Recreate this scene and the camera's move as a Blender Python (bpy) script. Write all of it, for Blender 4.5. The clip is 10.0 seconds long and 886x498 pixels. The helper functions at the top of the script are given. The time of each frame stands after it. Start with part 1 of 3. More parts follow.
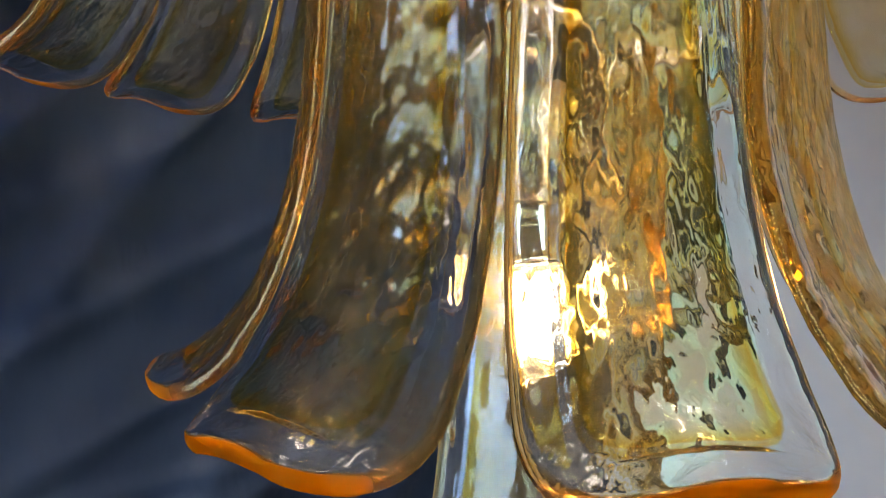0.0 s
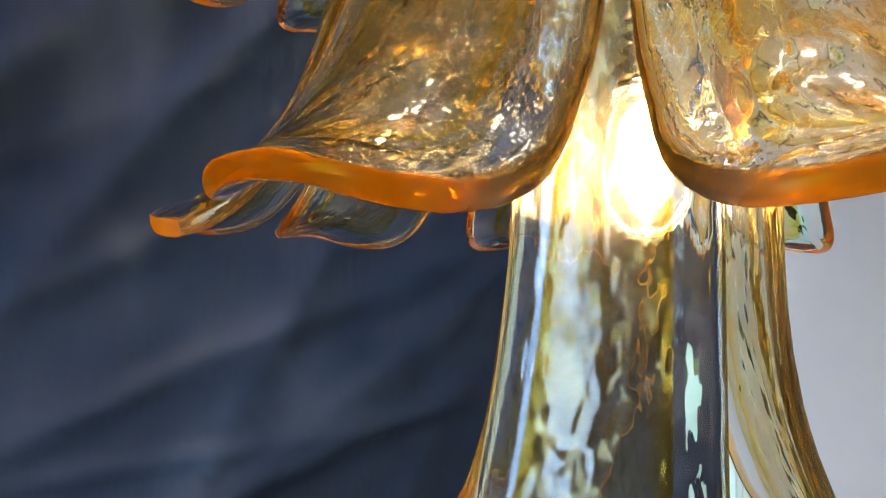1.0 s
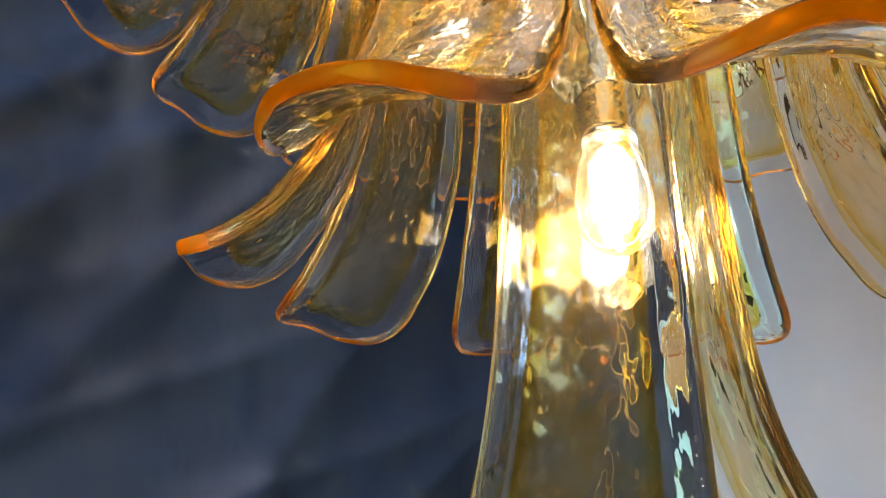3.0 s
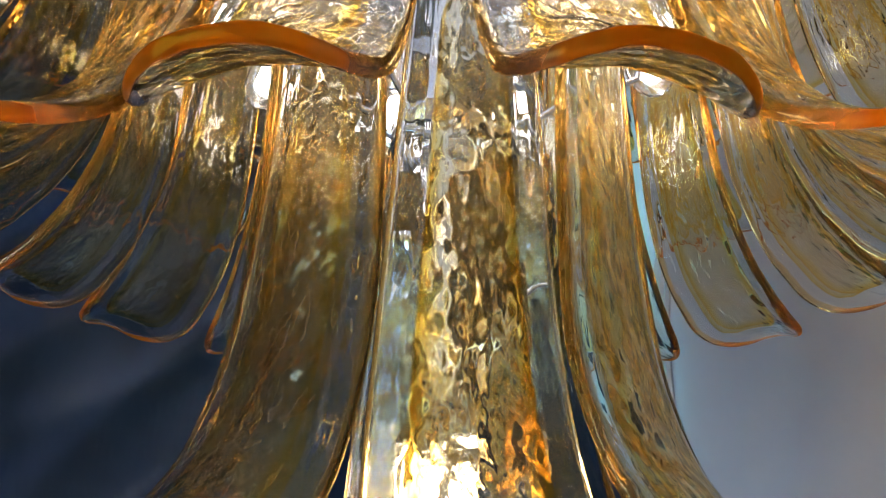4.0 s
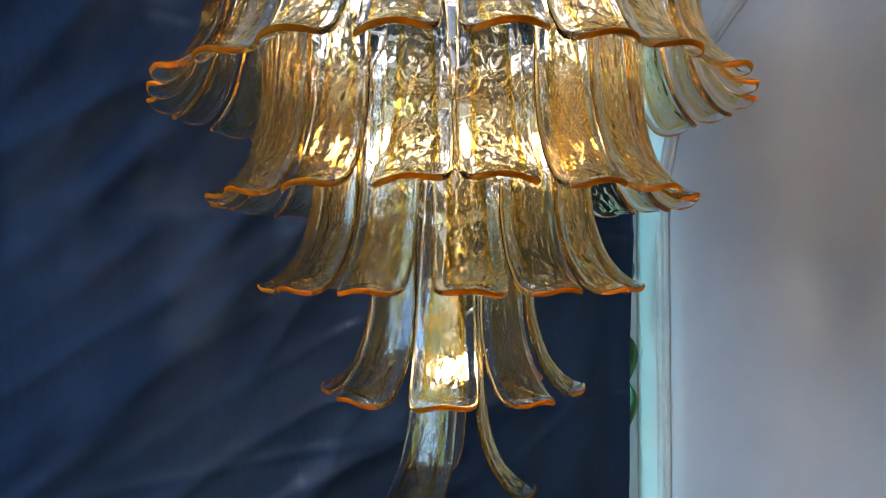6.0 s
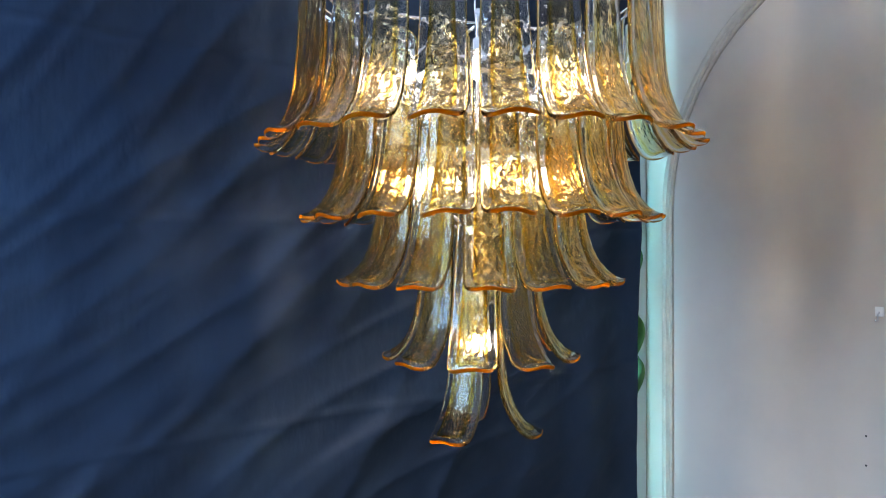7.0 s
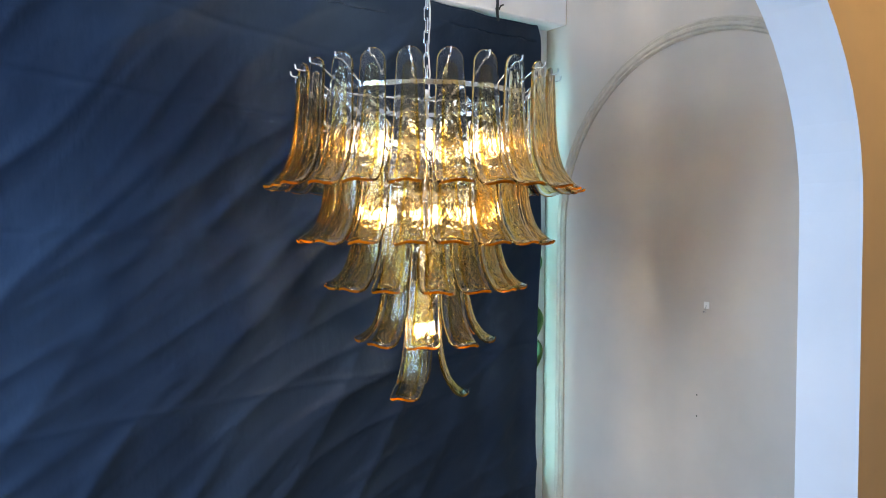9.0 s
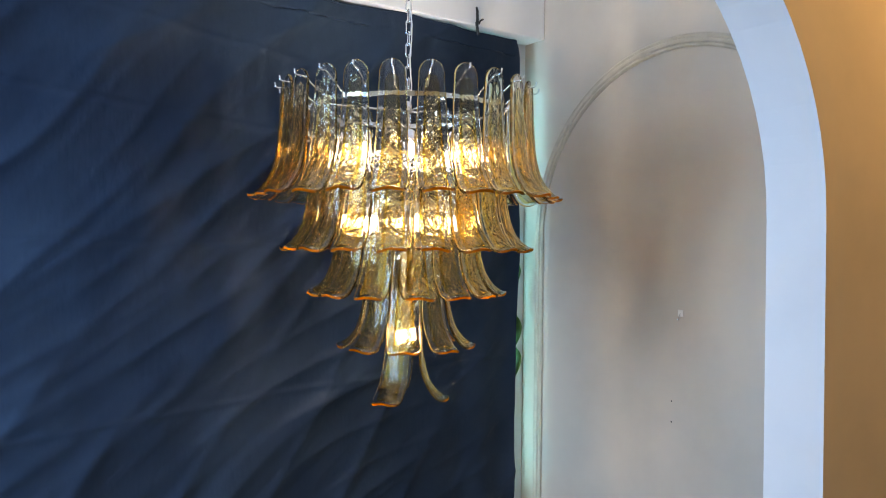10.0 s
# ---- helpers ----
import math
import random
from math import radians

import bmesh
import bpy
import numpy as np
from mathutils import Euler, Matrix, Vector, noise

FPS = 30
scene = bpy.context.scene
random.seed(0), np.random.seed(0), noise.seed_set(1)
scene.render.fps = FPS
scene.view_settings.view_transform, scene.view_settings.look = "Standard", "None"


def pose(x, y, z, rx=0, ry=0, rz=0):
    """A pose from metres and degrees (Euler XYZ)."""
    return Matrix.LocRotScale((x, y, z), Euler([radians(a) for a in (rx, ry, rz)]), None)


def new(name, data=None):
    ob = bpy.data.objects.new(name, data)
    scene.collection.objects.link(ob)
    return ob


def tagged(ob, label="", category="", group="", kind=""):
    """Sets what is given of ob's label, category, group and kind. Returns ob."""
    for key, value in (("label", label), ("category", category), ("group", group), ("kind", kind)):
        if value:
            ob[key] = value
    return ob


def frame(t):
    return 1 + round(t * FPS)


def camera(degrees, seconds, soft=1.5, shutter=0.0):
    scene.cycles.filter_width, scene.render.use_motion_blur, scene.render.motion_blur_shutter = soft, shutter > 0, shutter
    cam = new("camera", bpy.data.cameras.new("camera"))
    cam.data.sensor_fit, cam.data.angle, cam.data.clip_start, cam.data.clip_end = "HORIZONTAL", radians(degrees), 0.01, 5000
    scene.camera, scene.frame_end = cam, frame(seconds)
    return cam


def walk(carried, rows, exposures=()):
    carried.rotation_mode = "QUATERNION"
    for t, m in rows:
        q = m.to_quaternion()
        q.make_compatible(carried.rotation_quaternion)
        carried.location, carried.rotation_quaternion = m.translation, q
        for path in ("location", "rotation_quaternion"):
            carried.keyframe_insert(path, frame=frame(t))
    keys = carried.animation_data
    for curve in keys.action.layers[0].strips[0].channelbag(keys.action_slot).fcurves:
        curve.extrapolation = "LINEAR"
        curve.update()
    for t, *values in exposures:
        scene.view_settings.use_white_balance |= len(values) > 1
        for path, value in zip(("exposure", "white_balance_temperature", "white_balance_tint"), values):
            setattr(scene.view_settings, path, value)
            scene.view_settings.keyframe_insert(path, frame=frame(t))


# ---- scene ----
cam = camera(59.2, 10.0, soft=1.0)
BASE = 1.2  # height of the chandelier's zero level above the floor
PATH = [
    (0.0, -0.0625, -0.4273, 0.0992, -0.17, -2.28, 0.51),
    (0.5, -0.0868, -0.3574, 0.0279, 0.52, -1.42, 0.35),
    (1.0, -0.0895, -0.3593, -0.0004, 0.11, 1.77, -0.92),
    (1.5, -0.1012, -0.3529, -0.0712, -0.85, 6.27, -0.25),
    (2.0, -0.1086, -0.3551, -0.1260, -1.41, 11.66, -0.37),
    (2.2, -0.1096, -0.3566, -0.1377, -1.80, 13.42, -0.50),
    (3.3, -0.0864, -0.3985, -0.0638, -2.09, 20.99, -0.02),
    (3.5, -0.0718, -0.4145, -0.0354, -2.70, 22.09, -0.18),
    (4.0, -0.0142, -0.5116, 0.0410, -1.69, 18.7, -0.78),
    (4.5, 0.0209, -0.6478, 0.0877, 1.08, 14.31, -0.74),
    (5.0, 0.0567, -0.8963, 0.1555, 3.96, 7.19, 0.02),
    (5.5, 0.1185, -1.1250, 0.1819, 6.53, 4.62, 0.03),
    (5.7, 0.1352, -1.1859, 0.1939, 7.02, 3.30, 0.06),
    (6.8, 0.2385, -1.6339, 0.2587, 10.28, -0.25, 0.10),
    (7.0, 0.2484, -1.7122, 0.2640, 10.90, -0.22, 0.14),
    (7.5, 0.2394, -1.9353, 0.2537, 11.26, -0.17, -0.10),
    (8.0, 0.2136, -2.1021, 0.2775, 8.75, -0.38, -0.54),
    (8.5, 0.2232, -2.2697, 0.3122, 6.26, -0.97, -0.51),
    (9.0, 0.2296, -2.4030, 0.3525, 4.16, -1.28, -0.42),
    (9.5, 0.2355, -2.4630, 0.3456, 3.29, -0.82, -0.78),
    (10.0, 0.2276, -2.4546, 0.3381, 2.62, -0.32, -0.57),
]
EXPOSURES = [(0.0, -0.05, 7900, 20), (0.5, 0.15, 7900, 19), (1.0, 0.4, 7900, 19), (1.5, 0.6, 8200, 20), (2.2, 0.75, 8400, 20), (3.3, 0.1, 7700, 18), (4.0, -0.5, 6700, 16), (5.5, -0.42, 6500, 14), (7.0, 0.02, 7300, 15), (8.5, 0.06, 7900, 15), (10.0, -0.05, 8500, 15)]
walk(cam, [(t, pose(x, y, BASE + z, 90 + pitch, roll, yaw)) for t, x, y, z, yaw, pitch, roll in PATH], EXPOSURES)

# ---- world and lights ----
world = bpy.data.worlds.new("sky")
scene.world = world
world.use_nodes = True
wn = world.node_tree
sky = wn.nodes.new("ShaderNodeTexSky")
sky.sky_type = "NISHITA"
sky.sun_disc = False
sky.sun_elevation = radians(35)
sky.sun_rotation = radians(120)
wn.links.new(sky.outputs[0], wn.nodes["Background"].inputs[0])
wn.nodes["Background"].inputs[1].default_value = 0.1

# the room stands turned: X runs along the draped wall, Y along the white wall
ROOM = Matrix.Translation((0.44, 1.27, 0)) @ Matrix.Rotation(radians(218), 4, "Z")
CEIL, XW, YW = 2.95, 3.15, 5.2  # height and plan of the room


def area(name, m, sx, sy, power, colour):
    data = bpy.data.lights.new(name, "AREA")
    data.shape, data.size, data.size_y, data.energy, data.color = "RECTANGLE", sx, sy, power, colour
    ob = new(name, data)
    ob.matrix_world = m
    return ob


# daylight in the window of the side wall
area("window_light", ROOM @ pose(XW + 0.08, 0.72, 1.45, 0, 90, 0), 1.6, 1.0, 82, (0.26, 0.53, 1.0))
# added warm-white fill for the front room, in an unseen opening
area("front_fill_light", ROOM @ pose(XW + 0.08, 3.3, 1.45, 0, 90, 0), 1.6, 1.6, 6, (1.0, 0.94, 0.84))
# daylight in the covered window behind the drape
area("side_window_light", ROOM @ pose(0.22, -0.012, 1.35, 90, 0, 180), 0.3, 1.9, 45, (0.2, 0.75, 1.0))
# warm downlight in the ceiling of the front room
area("downlight_light", ROOM @ pose(0.2, 2.3, CEIL - 0.03, 0, 0, 0), 0.12, 0.12, 18, (1.0, 0.68, 0.30))


# ---- materials ----
def material(name):
    m = bpy.data.materials.new(name)
    m.use_nodes = True
    return m, m.node_tree, m.node_tree.nodes["Principled BSDF"]


def node(tree, kind, **sockets):
    n = tree.nodes.new(kind)
    for key, value in sockets.items():
        n.inputs[key.replace("_", " ")].default_value = value
    return n


def op(tree, kind, a, b=0.0, c=0.0, clamp=False):
    n = tree.nodes.new("ShaderNodeMath")
    n.operation, n.use_clamp = kind, clamp
    for i, v in enumerate((a, b, c)):
        if isinstance(v, (int, float)):
            n.inputs[i].default_value = v
        else:
            tree.links.new(v, n.inputs[i])
    return n.outputs[0]


def blend(tree, fac, a, b):
    n = tree.nodes.new("ShaderNodeMix")
    n.data_type = "RGBA"
    for i, v in ((0, fac), (6, a), (7, b)):
        if isinstance(v, (int, float, tuple)):
            n.inputs[i].default_value = v
        else:
            tree.links.new(v, n.inputs[i])
    return n.outputs[2]


def step(tree, value, low, high):
    n = tree.nodes.new("ShaderNodeMapRange")
    n.interpolation_type = "SMOOTHSTEP"
    tree.links.new(value, n.inputs[0])
    n.inputs[1].default_value, n.inputs[2].default_value = low, high
    return n.outputs[0]


def coords(tree, scale=(1, 1, 1)):
    c = tree.nodes.new("ShaderNodeTexCoord")
    m = tree.nodes.new("ShaderNodeMapping")
    m.inputs["Scale"].default_value = scale
    tree.links.new(c.outputs["Object"], m.inputs[0])
    return m.outputs[0]


def speckle(tree, vector, scale, detail=4.0, rough=0.55):
    n = node(tree, "ShaderNodeTexNoise", Scale=scale, Detail=detail, Roughness=rough)
    tree.links.new(vector, n.inputs["Vector"])
    return n.outputs["Fac"]


def bump(tree, height, strength, distance, normal=None):
    n = node(tree, "ShaderNodeBump", Distance=distance)
    if isinstance(strength, (int, float)):
        n.inputs["Strength"].default_value = strength
    else:
        tree.links.new(strength, n.inputs["Strength"])
    tree.links.new(height, n.inputs["Height"])
    if normal is not None:
        tree.links.new(normal, n.inputs["Normal"])
    return n.outputs[0]


def plaster(name, colour, dirt, scale=3.0):
    m, t, b = material(name)
    v = coords(t)
    mottled = step(t, speckle(t, v, scale, 5), 0.35, 0.75)
    t.links.new(blend(t, mottled, colour, dirt), b.inputs["Base Color"])
    b.inputs["Roughness"].default_value = 0.62
    t.links.new(bump(t, speckle(t, v, 90, 3), 0.12, 0.002, bump(t, speckle(t, v, 4, 2), 0.15, 0.02)), b.inputs["Normal"])
    return m


WALL = plaster("grey_white_plaster", (0.56, 0.50, 0.43, 1), (0.48, 0.43, 0.37, 1), 2.2)
# plaster with the warm lamplight of the partition's front put into its colour
WARM_LIT = plaster("warm_lit_plaster", (0.58, 0.45, 0.29, 1), (0.5, 0.39, 0.25, 1))
WHITE = plaster("white_plaster", (0.76, 0.77, 0.78, 1), (0.70, 0.71, 0.72, 1))
CEILING = plaster("ceiling_paint", (0.78, 0.78, 0.77, 1), (0.72, 0.72, 0.71, 1))
CREAM = plaster("cream_plaster", (0.70, 0.64, 0.54, 1), (0.62, 0.57, 0.48, 1))
MOULD = plaster("moulding_paint", (0.52, 0.47, 0.38, 1), (0.42, 0.38, 0.31, 1), 12)
FLOOR = plaster("floor_screed", (0.30, 0.29, 0.28, 1), (0.22, 0.21, 0.2, 1), 2)


def make_cloth():
    m, t, b = material("navy_cloth")
    v = coords(t)
    weave = t.nodes.new("ShaderNodeTexWave")
    weave.inputs["Scale"].default_value = 420
    t.links.new(v, weave.inputs["Vector"])
    worn = step(t, speckle(t, v, 2.2, 6), 0.3, 0.8)
    t.links.new(blend(t, worn, (0.0095, 0.019, 0.036, 1), (0.018, 0.034, 0.058, 1)), b.inputs["Base Color"])
    b.inputs["Roughness"].default_value = 0.55
    b.inputs["Sheen Weight"].default_value = 0.0
    b.inputs["Specular IOR Level"].default_value = 0.12
    b.inputs["Sheen Roughness"].default_value = 0.4
    creases = speckle(t, coords(t, (1.0, 1.0, 0.35)), 9, 4)
    t.links.new(bump(t, weave.outputs["Fac"], 0.08, 0.0006, bump(t, creases, 0.35, 0.02)), b.inputs["Normal"])
    return m


CLOTH = make_cloth()


def make_metal(name, colour, rough):
    m, t, b = material(name)
    b.inputs["Base Color"].default_value = colour
    b.inputs["Metallic"].default_value = 1.0
    v = coords(t)
    t.links.new(op(t, "MULTIPLY_ADD", speckle(t, v, 60), 0.15, rough), b.inputs["Roughness"])
    return m


CHROME = make_metal("chrome", (0.82, 0.83, 0.85, 1), 0.05)


def make_black():
    m, t, b = material("black_plastic")
    b.inputs["Base Color"].default_value = (0.012, 0.012, 0.014, 1)
    b.inputs["Roughness"].default_value = 0.4
    t.links.new(bump(t, speckle(t, coords(t), 200), 0.2, 0.001), b.inputs["Normal"])
    return m


BLACK = make_black()


def make_socket():
    m, t, b = material("socket_ceramic")
    b.inputs["Base Color"].default_value = (0.75, 0.74, 0.72, 1)
    b.inputs["Roughness"].default_value = 0.35
    t.links.new(bump(t, speckle(t, coords(t), 120), 0.1, 0.001), b.inputs["Normal"])
    return m


SOCKET = make_socket()


def make_bulb():
    m, t, b = material("lit_bulb")
    b.inputs["Base Color"].default_value = (1, 0.97, 0.9, 1)
    b.inputs["Emission Color"].default_value = (1.0, 0.955, 0.89, 1)
    b.inputs["Emission Strength"].default_value = 540.0
    return m


BULB = make_bulb()
scene.cycles.max_bounces, scene.cycles.transmission_bounces, scene.cycles.glossy_bounces = 22, 22, 8


def make_leaf():
    m, t, b = material("leaf")
    v = coords(t)
    t.links.new(blend(t, step(t, speckle(t, v, 14), 0.3, 0.7), (0.03, 0.12, 0.03, 1), (0.07, 0.2, 0.05, 1)), b.inputs["Base Color"])
    b.inputs["Roughness"].default_value = 0.45
    return m


LEAF = make_leaf()


def make_strip():
    m, t, b = material("strip_diffuser")
    b.inputs["Emission Color"].default_value = (1.0, 0.94, 0.84, 1)
    b.inputs["Emission Strength"].default_value = 14.0
    return m


STRIP = make_strip()


def make_glass():
    """Hand-pressed glass: a clear rim, an amber layer inside it and an orange end."""
    m, t, b = material("amber_petal_glass")
    t.nodes.remove(b)
    v = coords(t)

    def attr(name):
        n = t.nodes.new("ShaderNodeAttribute")
        n.attribute_name = name
        return n.outputs["Fac"]

    inner, edge, end = attr("inner"), attr("edge"), attr("end")
    wobble = speckle(t, v, 45, 2)
    amber = step(t, op(t, "MULTIPLY_ADD", wobble, 0.003, inner), 0.0010, 0.0024)
    mottled = step(t, speckle(t, v, 38, 3), 0.3, 0.75)
    tint = blend(t, mottled, (0.999, 0.895, 0.67, 1), (0.999, 0.95, 0.84, 1))
    # the layer is thickest along its sides
    flank = step(t, op(t, "MULTIPLY_ADD", wobble, 0.006, inner), 0.0135, 0.004)
    tint = blend(t, op(t, "MULTIPLY", flank, 0.8), tint, (0.997, 0.80, 0.26, 1))
    # tint paled to a clear head; the glow lower down is put into it
    thick = step(t, op(t, "MULTIPLY_ADD", wobble, 0.05, end), 0.40, 0.22)
    tint = blend(t, thick, (0.992, 0.965, 0.86, 1), tint)
    colour = blend(t, amber, (0.985, 0.985, 0.975, 1), tint)
    # the thick edge of the amber layer shows as a deeper line
    line = op(t, "MULTIPLY", step(t, inner, -0.0004, 0.0006), step(t, inner, 0.0024, 0.0010))
    colour = blend(t, op(t, "MULTIPLY", line, 0.6), colour, (0.98, 0.68, 0.20, 1))
    rim = op(t, "MULTIPLY", step(t, op(t, "MULTIPLY_ADD", wobble, -0.005, edge), 0.0014, -0.0008), 1.0)
    reach = step(t, op(t, "MULTIPLY_ADD", wobble, 0.02, end), 0.045, 0.018)
    lip = op(t, "MULTIPLY", rim, reach, clamp=True)
    side = op(t, "MULTIPLY", rim, 0.7)
    colour = blend(t, side, colour, (0.98, 0.66, 0.16, 1))
    colour = blend(t, lip, colour, (0.985, 0.36, 0.012, 1))
    # hammered relief and drawn streaks
    drawn = op(t, "MULTIPLY", speckle(t, coords(t, (1, 1, 0.08)), 210, 1.5), step(t, speckle(t, v, 22, 2), 0.42, 0.62))
    hammered = speckle(t, coords(t, (1, 1, 0.6)), 62, 1.5)
    n1 = bump(t, hammered, op(t, "MULTIPLY_ADD", amber, 0.36, 0.08), 0.006)
    n2 = bump(t, drawn, 0.20, 0.0015, n1)
    glass = node(t, "ShaderNodeBsdfGlass", Roughness=0.0, IOR=1.5)
    t.links.new(colour, glass.inputs["Color"])
    t.links.new(op(t, "MULTIPLY_ADD", amber, 0.055, 0.005), glass.inputs["Roughness"])
    t.links.new(n2, glass.inputs["Normal"])
    # the pressed texture blurs part of what shines through
    frost = node(t, "ShaderNodeBsdfGlass", Roughness=0.30, IOR=1.48)
    t.links.new(colour, frost.inputs["Color"])
    t.links.new(n2, frost.inputs["Normal"])
    both = t.nodes.new("ShaderNodeMixShader")
    grain = step(t, speckle(t, coords(t, (1, 1, 0.4)), 120, 3), 0.35, 0.7)
    t.links.new(op(t, "MULTIPLY", op(t, "MULTIPLY", amber, grain), 0.008), both.inputs[0])
    t.links.new(glass.outputs[0], both.inputs[1])
    t.links.new(frost.outputs[0], both.inputs[2])
    milk = node(t, "ShaderNodeBsdfTranslucent")
    t.links.new(blend(t, lip, blend(t, amber, (0.9, 0.9, 0.9, 1), (0.97, 0.58, 0.16, 1)), blend(t, mottled, (0.92, 0.22, 0.004, 1), (0.95, 0.36, 0.03, 1))), milk.inputs["Color"])
    t.links.new(n2, milk.inputs["Normal"])
    mix = t.nodes.new("ShaderNodeMixShader")
    share = op(t, "MULTIPLY_ADD", lip, 0.34, op(t, "MULTIPLY", amber, 0.002))
    t.links.new(share, mix.inputs[0])
    t.links.new(both.outputs[0], mix.inputs[1])
    skin = node(t, "ShaderNodeBsdfDiffuse")
    t.links.new(blend(t, mottled, (0.86, 0.20, 0.006, 1), (0.90, 0.32, 0.03, 1)), skin.inputs["Color"])
    body = t.nodes.new("ShaderNodeMixShader")
    t.links.new(op(t, "MULTIPLY", lip, 0.3), body.inputs[0])
    t.links.new(milk.outputs[0], body.inputs[1])
    t.links.new(skin.outputs[0], body.inputs[2])
    t.links.new(body.outputs[0], mix.inputs[2])
    t.links.new(mix.outputs[0], t.nodes["Material Output"].inputs["Surface"])
    return m


GLASS = make_glass()


def make_clear():
    m, t, b = material("clear_bulb_glass")
    b.inputs["Base Color"].default_value = (0.99, 0.99, 0.98, 1)
    b.inputs["Transmission Weight"].default_value = 1.0
    b.inputs["IOR"].default_value = 1.45
    b.inputs["Roughness"].default_value = 0.09
    return m


CLEAR = make_clear()


# ---- mesh helpers ----
def mesh_of(name, bm, mat, smooth=True):
    me = bpy.data.meshes.new(name)
    bm.normal_update()
    bm.to_mesh(me)
    bm.free()
    me.materials.append(mat)
    if smooth:
        for p in me.polygons:
            p.use_smooth = True
    return me


def part(name, bm, mat, parent, label="", smooth=True):
    ob = new(name, bm if isinstance(bm, bpy.types.Mesh) else mesh_of(name, bm, mat, smooth))
    ob.parent = parent
    return tagged(ob, label)


def box(bm, lo, hi, bevel=0.0):
    lo, hi = Vector(lo), Vector(hi)
    made = bmesh.ops.create_cube(bm, size=1, matrix=Matrix.Translation((lo + hi) / 2) @ Matrix.Diagonal((*(hi - lo), 1)))
    if bevel:
        edges = list({e for v in made["verts"] for e in v.link_edges})
        bmesh.ops.bevel(bm, geom=edges, offset=bevel, segments=2, affect="EDGES", profile=0.5)


def tube(bm, points, radius, sides=8, closed=False):
    """A round bar along points."""
    pts = [Vector(p) for p in points]
    rings = []
    n = len(pts)
    for i, p in enumerate(pts):
        a = pts[(i - 1) % n] if closed or i else p
        c = pts[(i + 1) % n] if closed or i < n - 1 else p
        d = (c - a).normalized()
        u = d.orthogonal().normalized() if not rings else (rings[-1][1] - d * rings[-1][1].dot(d)).normalized()
        w = d.cross(u)
        r = radius[i] if isinstance(radius, (list, tuple)) else radius
        rings.append(([bm.verts.new(p + r * (math.cos(k * math.tau / sides) * u + math.sin(k * math.tau / sides) * w)) for k in range(sides)], u))
    m = n if closed else n - 1
    for i in range(m):
        a, b = rings[i][0], rings[(i + 1) % n][0]
        for k in range(sides):
            bm.faces.new((a[k], a[(k + 1) % sides], b[(k + 1) % sides], b[k]))
    if not closed:
        bm.faces.new(rings[0][0][::-1])
        bm.faces.new(rings[-1][0])


def lathe(bm, profile, sides=20):
    """A turned form round z from (radius, height) pairs."""
    rings = [[bm.verts.new((r * math.cos(k * math.tau / sides), r * math.sin(k * math.tau / sides), z)) for k in range(sides)] for r, z in profile]
    for a, b in zip(rings, rings[1:]):
        for k in range(sides):
            bm.faces.new((a[k], a[(k + 1) % sides], b[(k + 1) % sides], b[k]))
    bm.faces.new(rings[0][::-1])
    bm.faces.new(rings[-1])


def structure(name, bm, mat, label, category, smooth=False):
    ob = new(name, mesh_of(name, bm, mat, smooth))
    ob.matrix_world = ROOM
    return tagged(ob, label, category, kind="structure")


def wall_with_hole(bm, axis, at, thick, u0, u1, z1, hole):
    """A wall in the plane axis = at, from u0 to u1, with one rectangular hole (u, u, z, z)."""
    def slab(a, b, z0, z2):
        lo = [at, a, z0] if axis == 0 else [a, at, z0]
        hi = [at + thick, b, z2] if axis == 0 else [b, at + thick, z2]
        box(bm, lo, hi)
    h0, h1, hz0, hz1 = hole
    slab(u0, h0, 0, z1)
    slab(h1, u1, 0, z1)
    slab(h0, h1, 0, hz0)
    slab(h0, h1, hz1, z1)


# ---- the room ----
bm = bmesh.new()
box(bm, (-0.2, -0.2, -0.15), (XW + 0.2, YW + 0.2, 0))
structure("floor", bm, FLOOR, "grey screed floor of the showroom", "floor")
bm = bmesh.new()
box(bm, (-0.2, -0.2, CEIL), (XW + 0.2, YW + 0.2, CEIL + 0.15))
structure("ceiling", bm, CEILING, "white painted ceiling", "ceiling")
bm = bmesh.new()
box(bm, (-0.2, -0.2, 0), (0, YW + 0.2, CEIL))
structure("wall_white", bm, WALL, "off-white plaster wall with a moulded arch", "wall")
bm = bmesh.new()
wall_with_hole(bm, 1, -0.2, 0.2, 0, XW, CEIL, (0.05, 0.40, 0.4, 2.3))
structure("wall_draped", bm, WHITE, "white plaster wall hidden behind the drape", "wall")
bm = bmesh.new()
wall_with_hole(bm, 0, XW, 0.2, -0.2, 1.84, CEIL, (0.25, 1.25, 0.65, 2.25))
structure("wall_window", bm, WHITE, "white plaster wall with an unseen lit window", "wall")
# this stretch of wall has an opening added for the fill lamp
bm = bmesh.new()
wall_with_hole(bm, 0, XW, 0.2, 1.842, YW + 0.2, CEIL, (2.5, 4.1, 0.65, 2.25))
structure("wall_fill_opening", bm, WHITE, "white plaster wall with an unseen lit window", "wall")
bm = bmesh.new()
box(bm, (0, YW, 0), (XW, YW + 0.2, CEIL))
structure("wall_back", bm, CREAM, "cream plaster wall behind the viewer", "wall")

# partition with a wide arched opening
ARCH_X0, ARCH_X1, ARCH_R, SPRING, PY0, PY1 = 0.82, 3.0, 0.64, 1.60, 1.775, 1.915


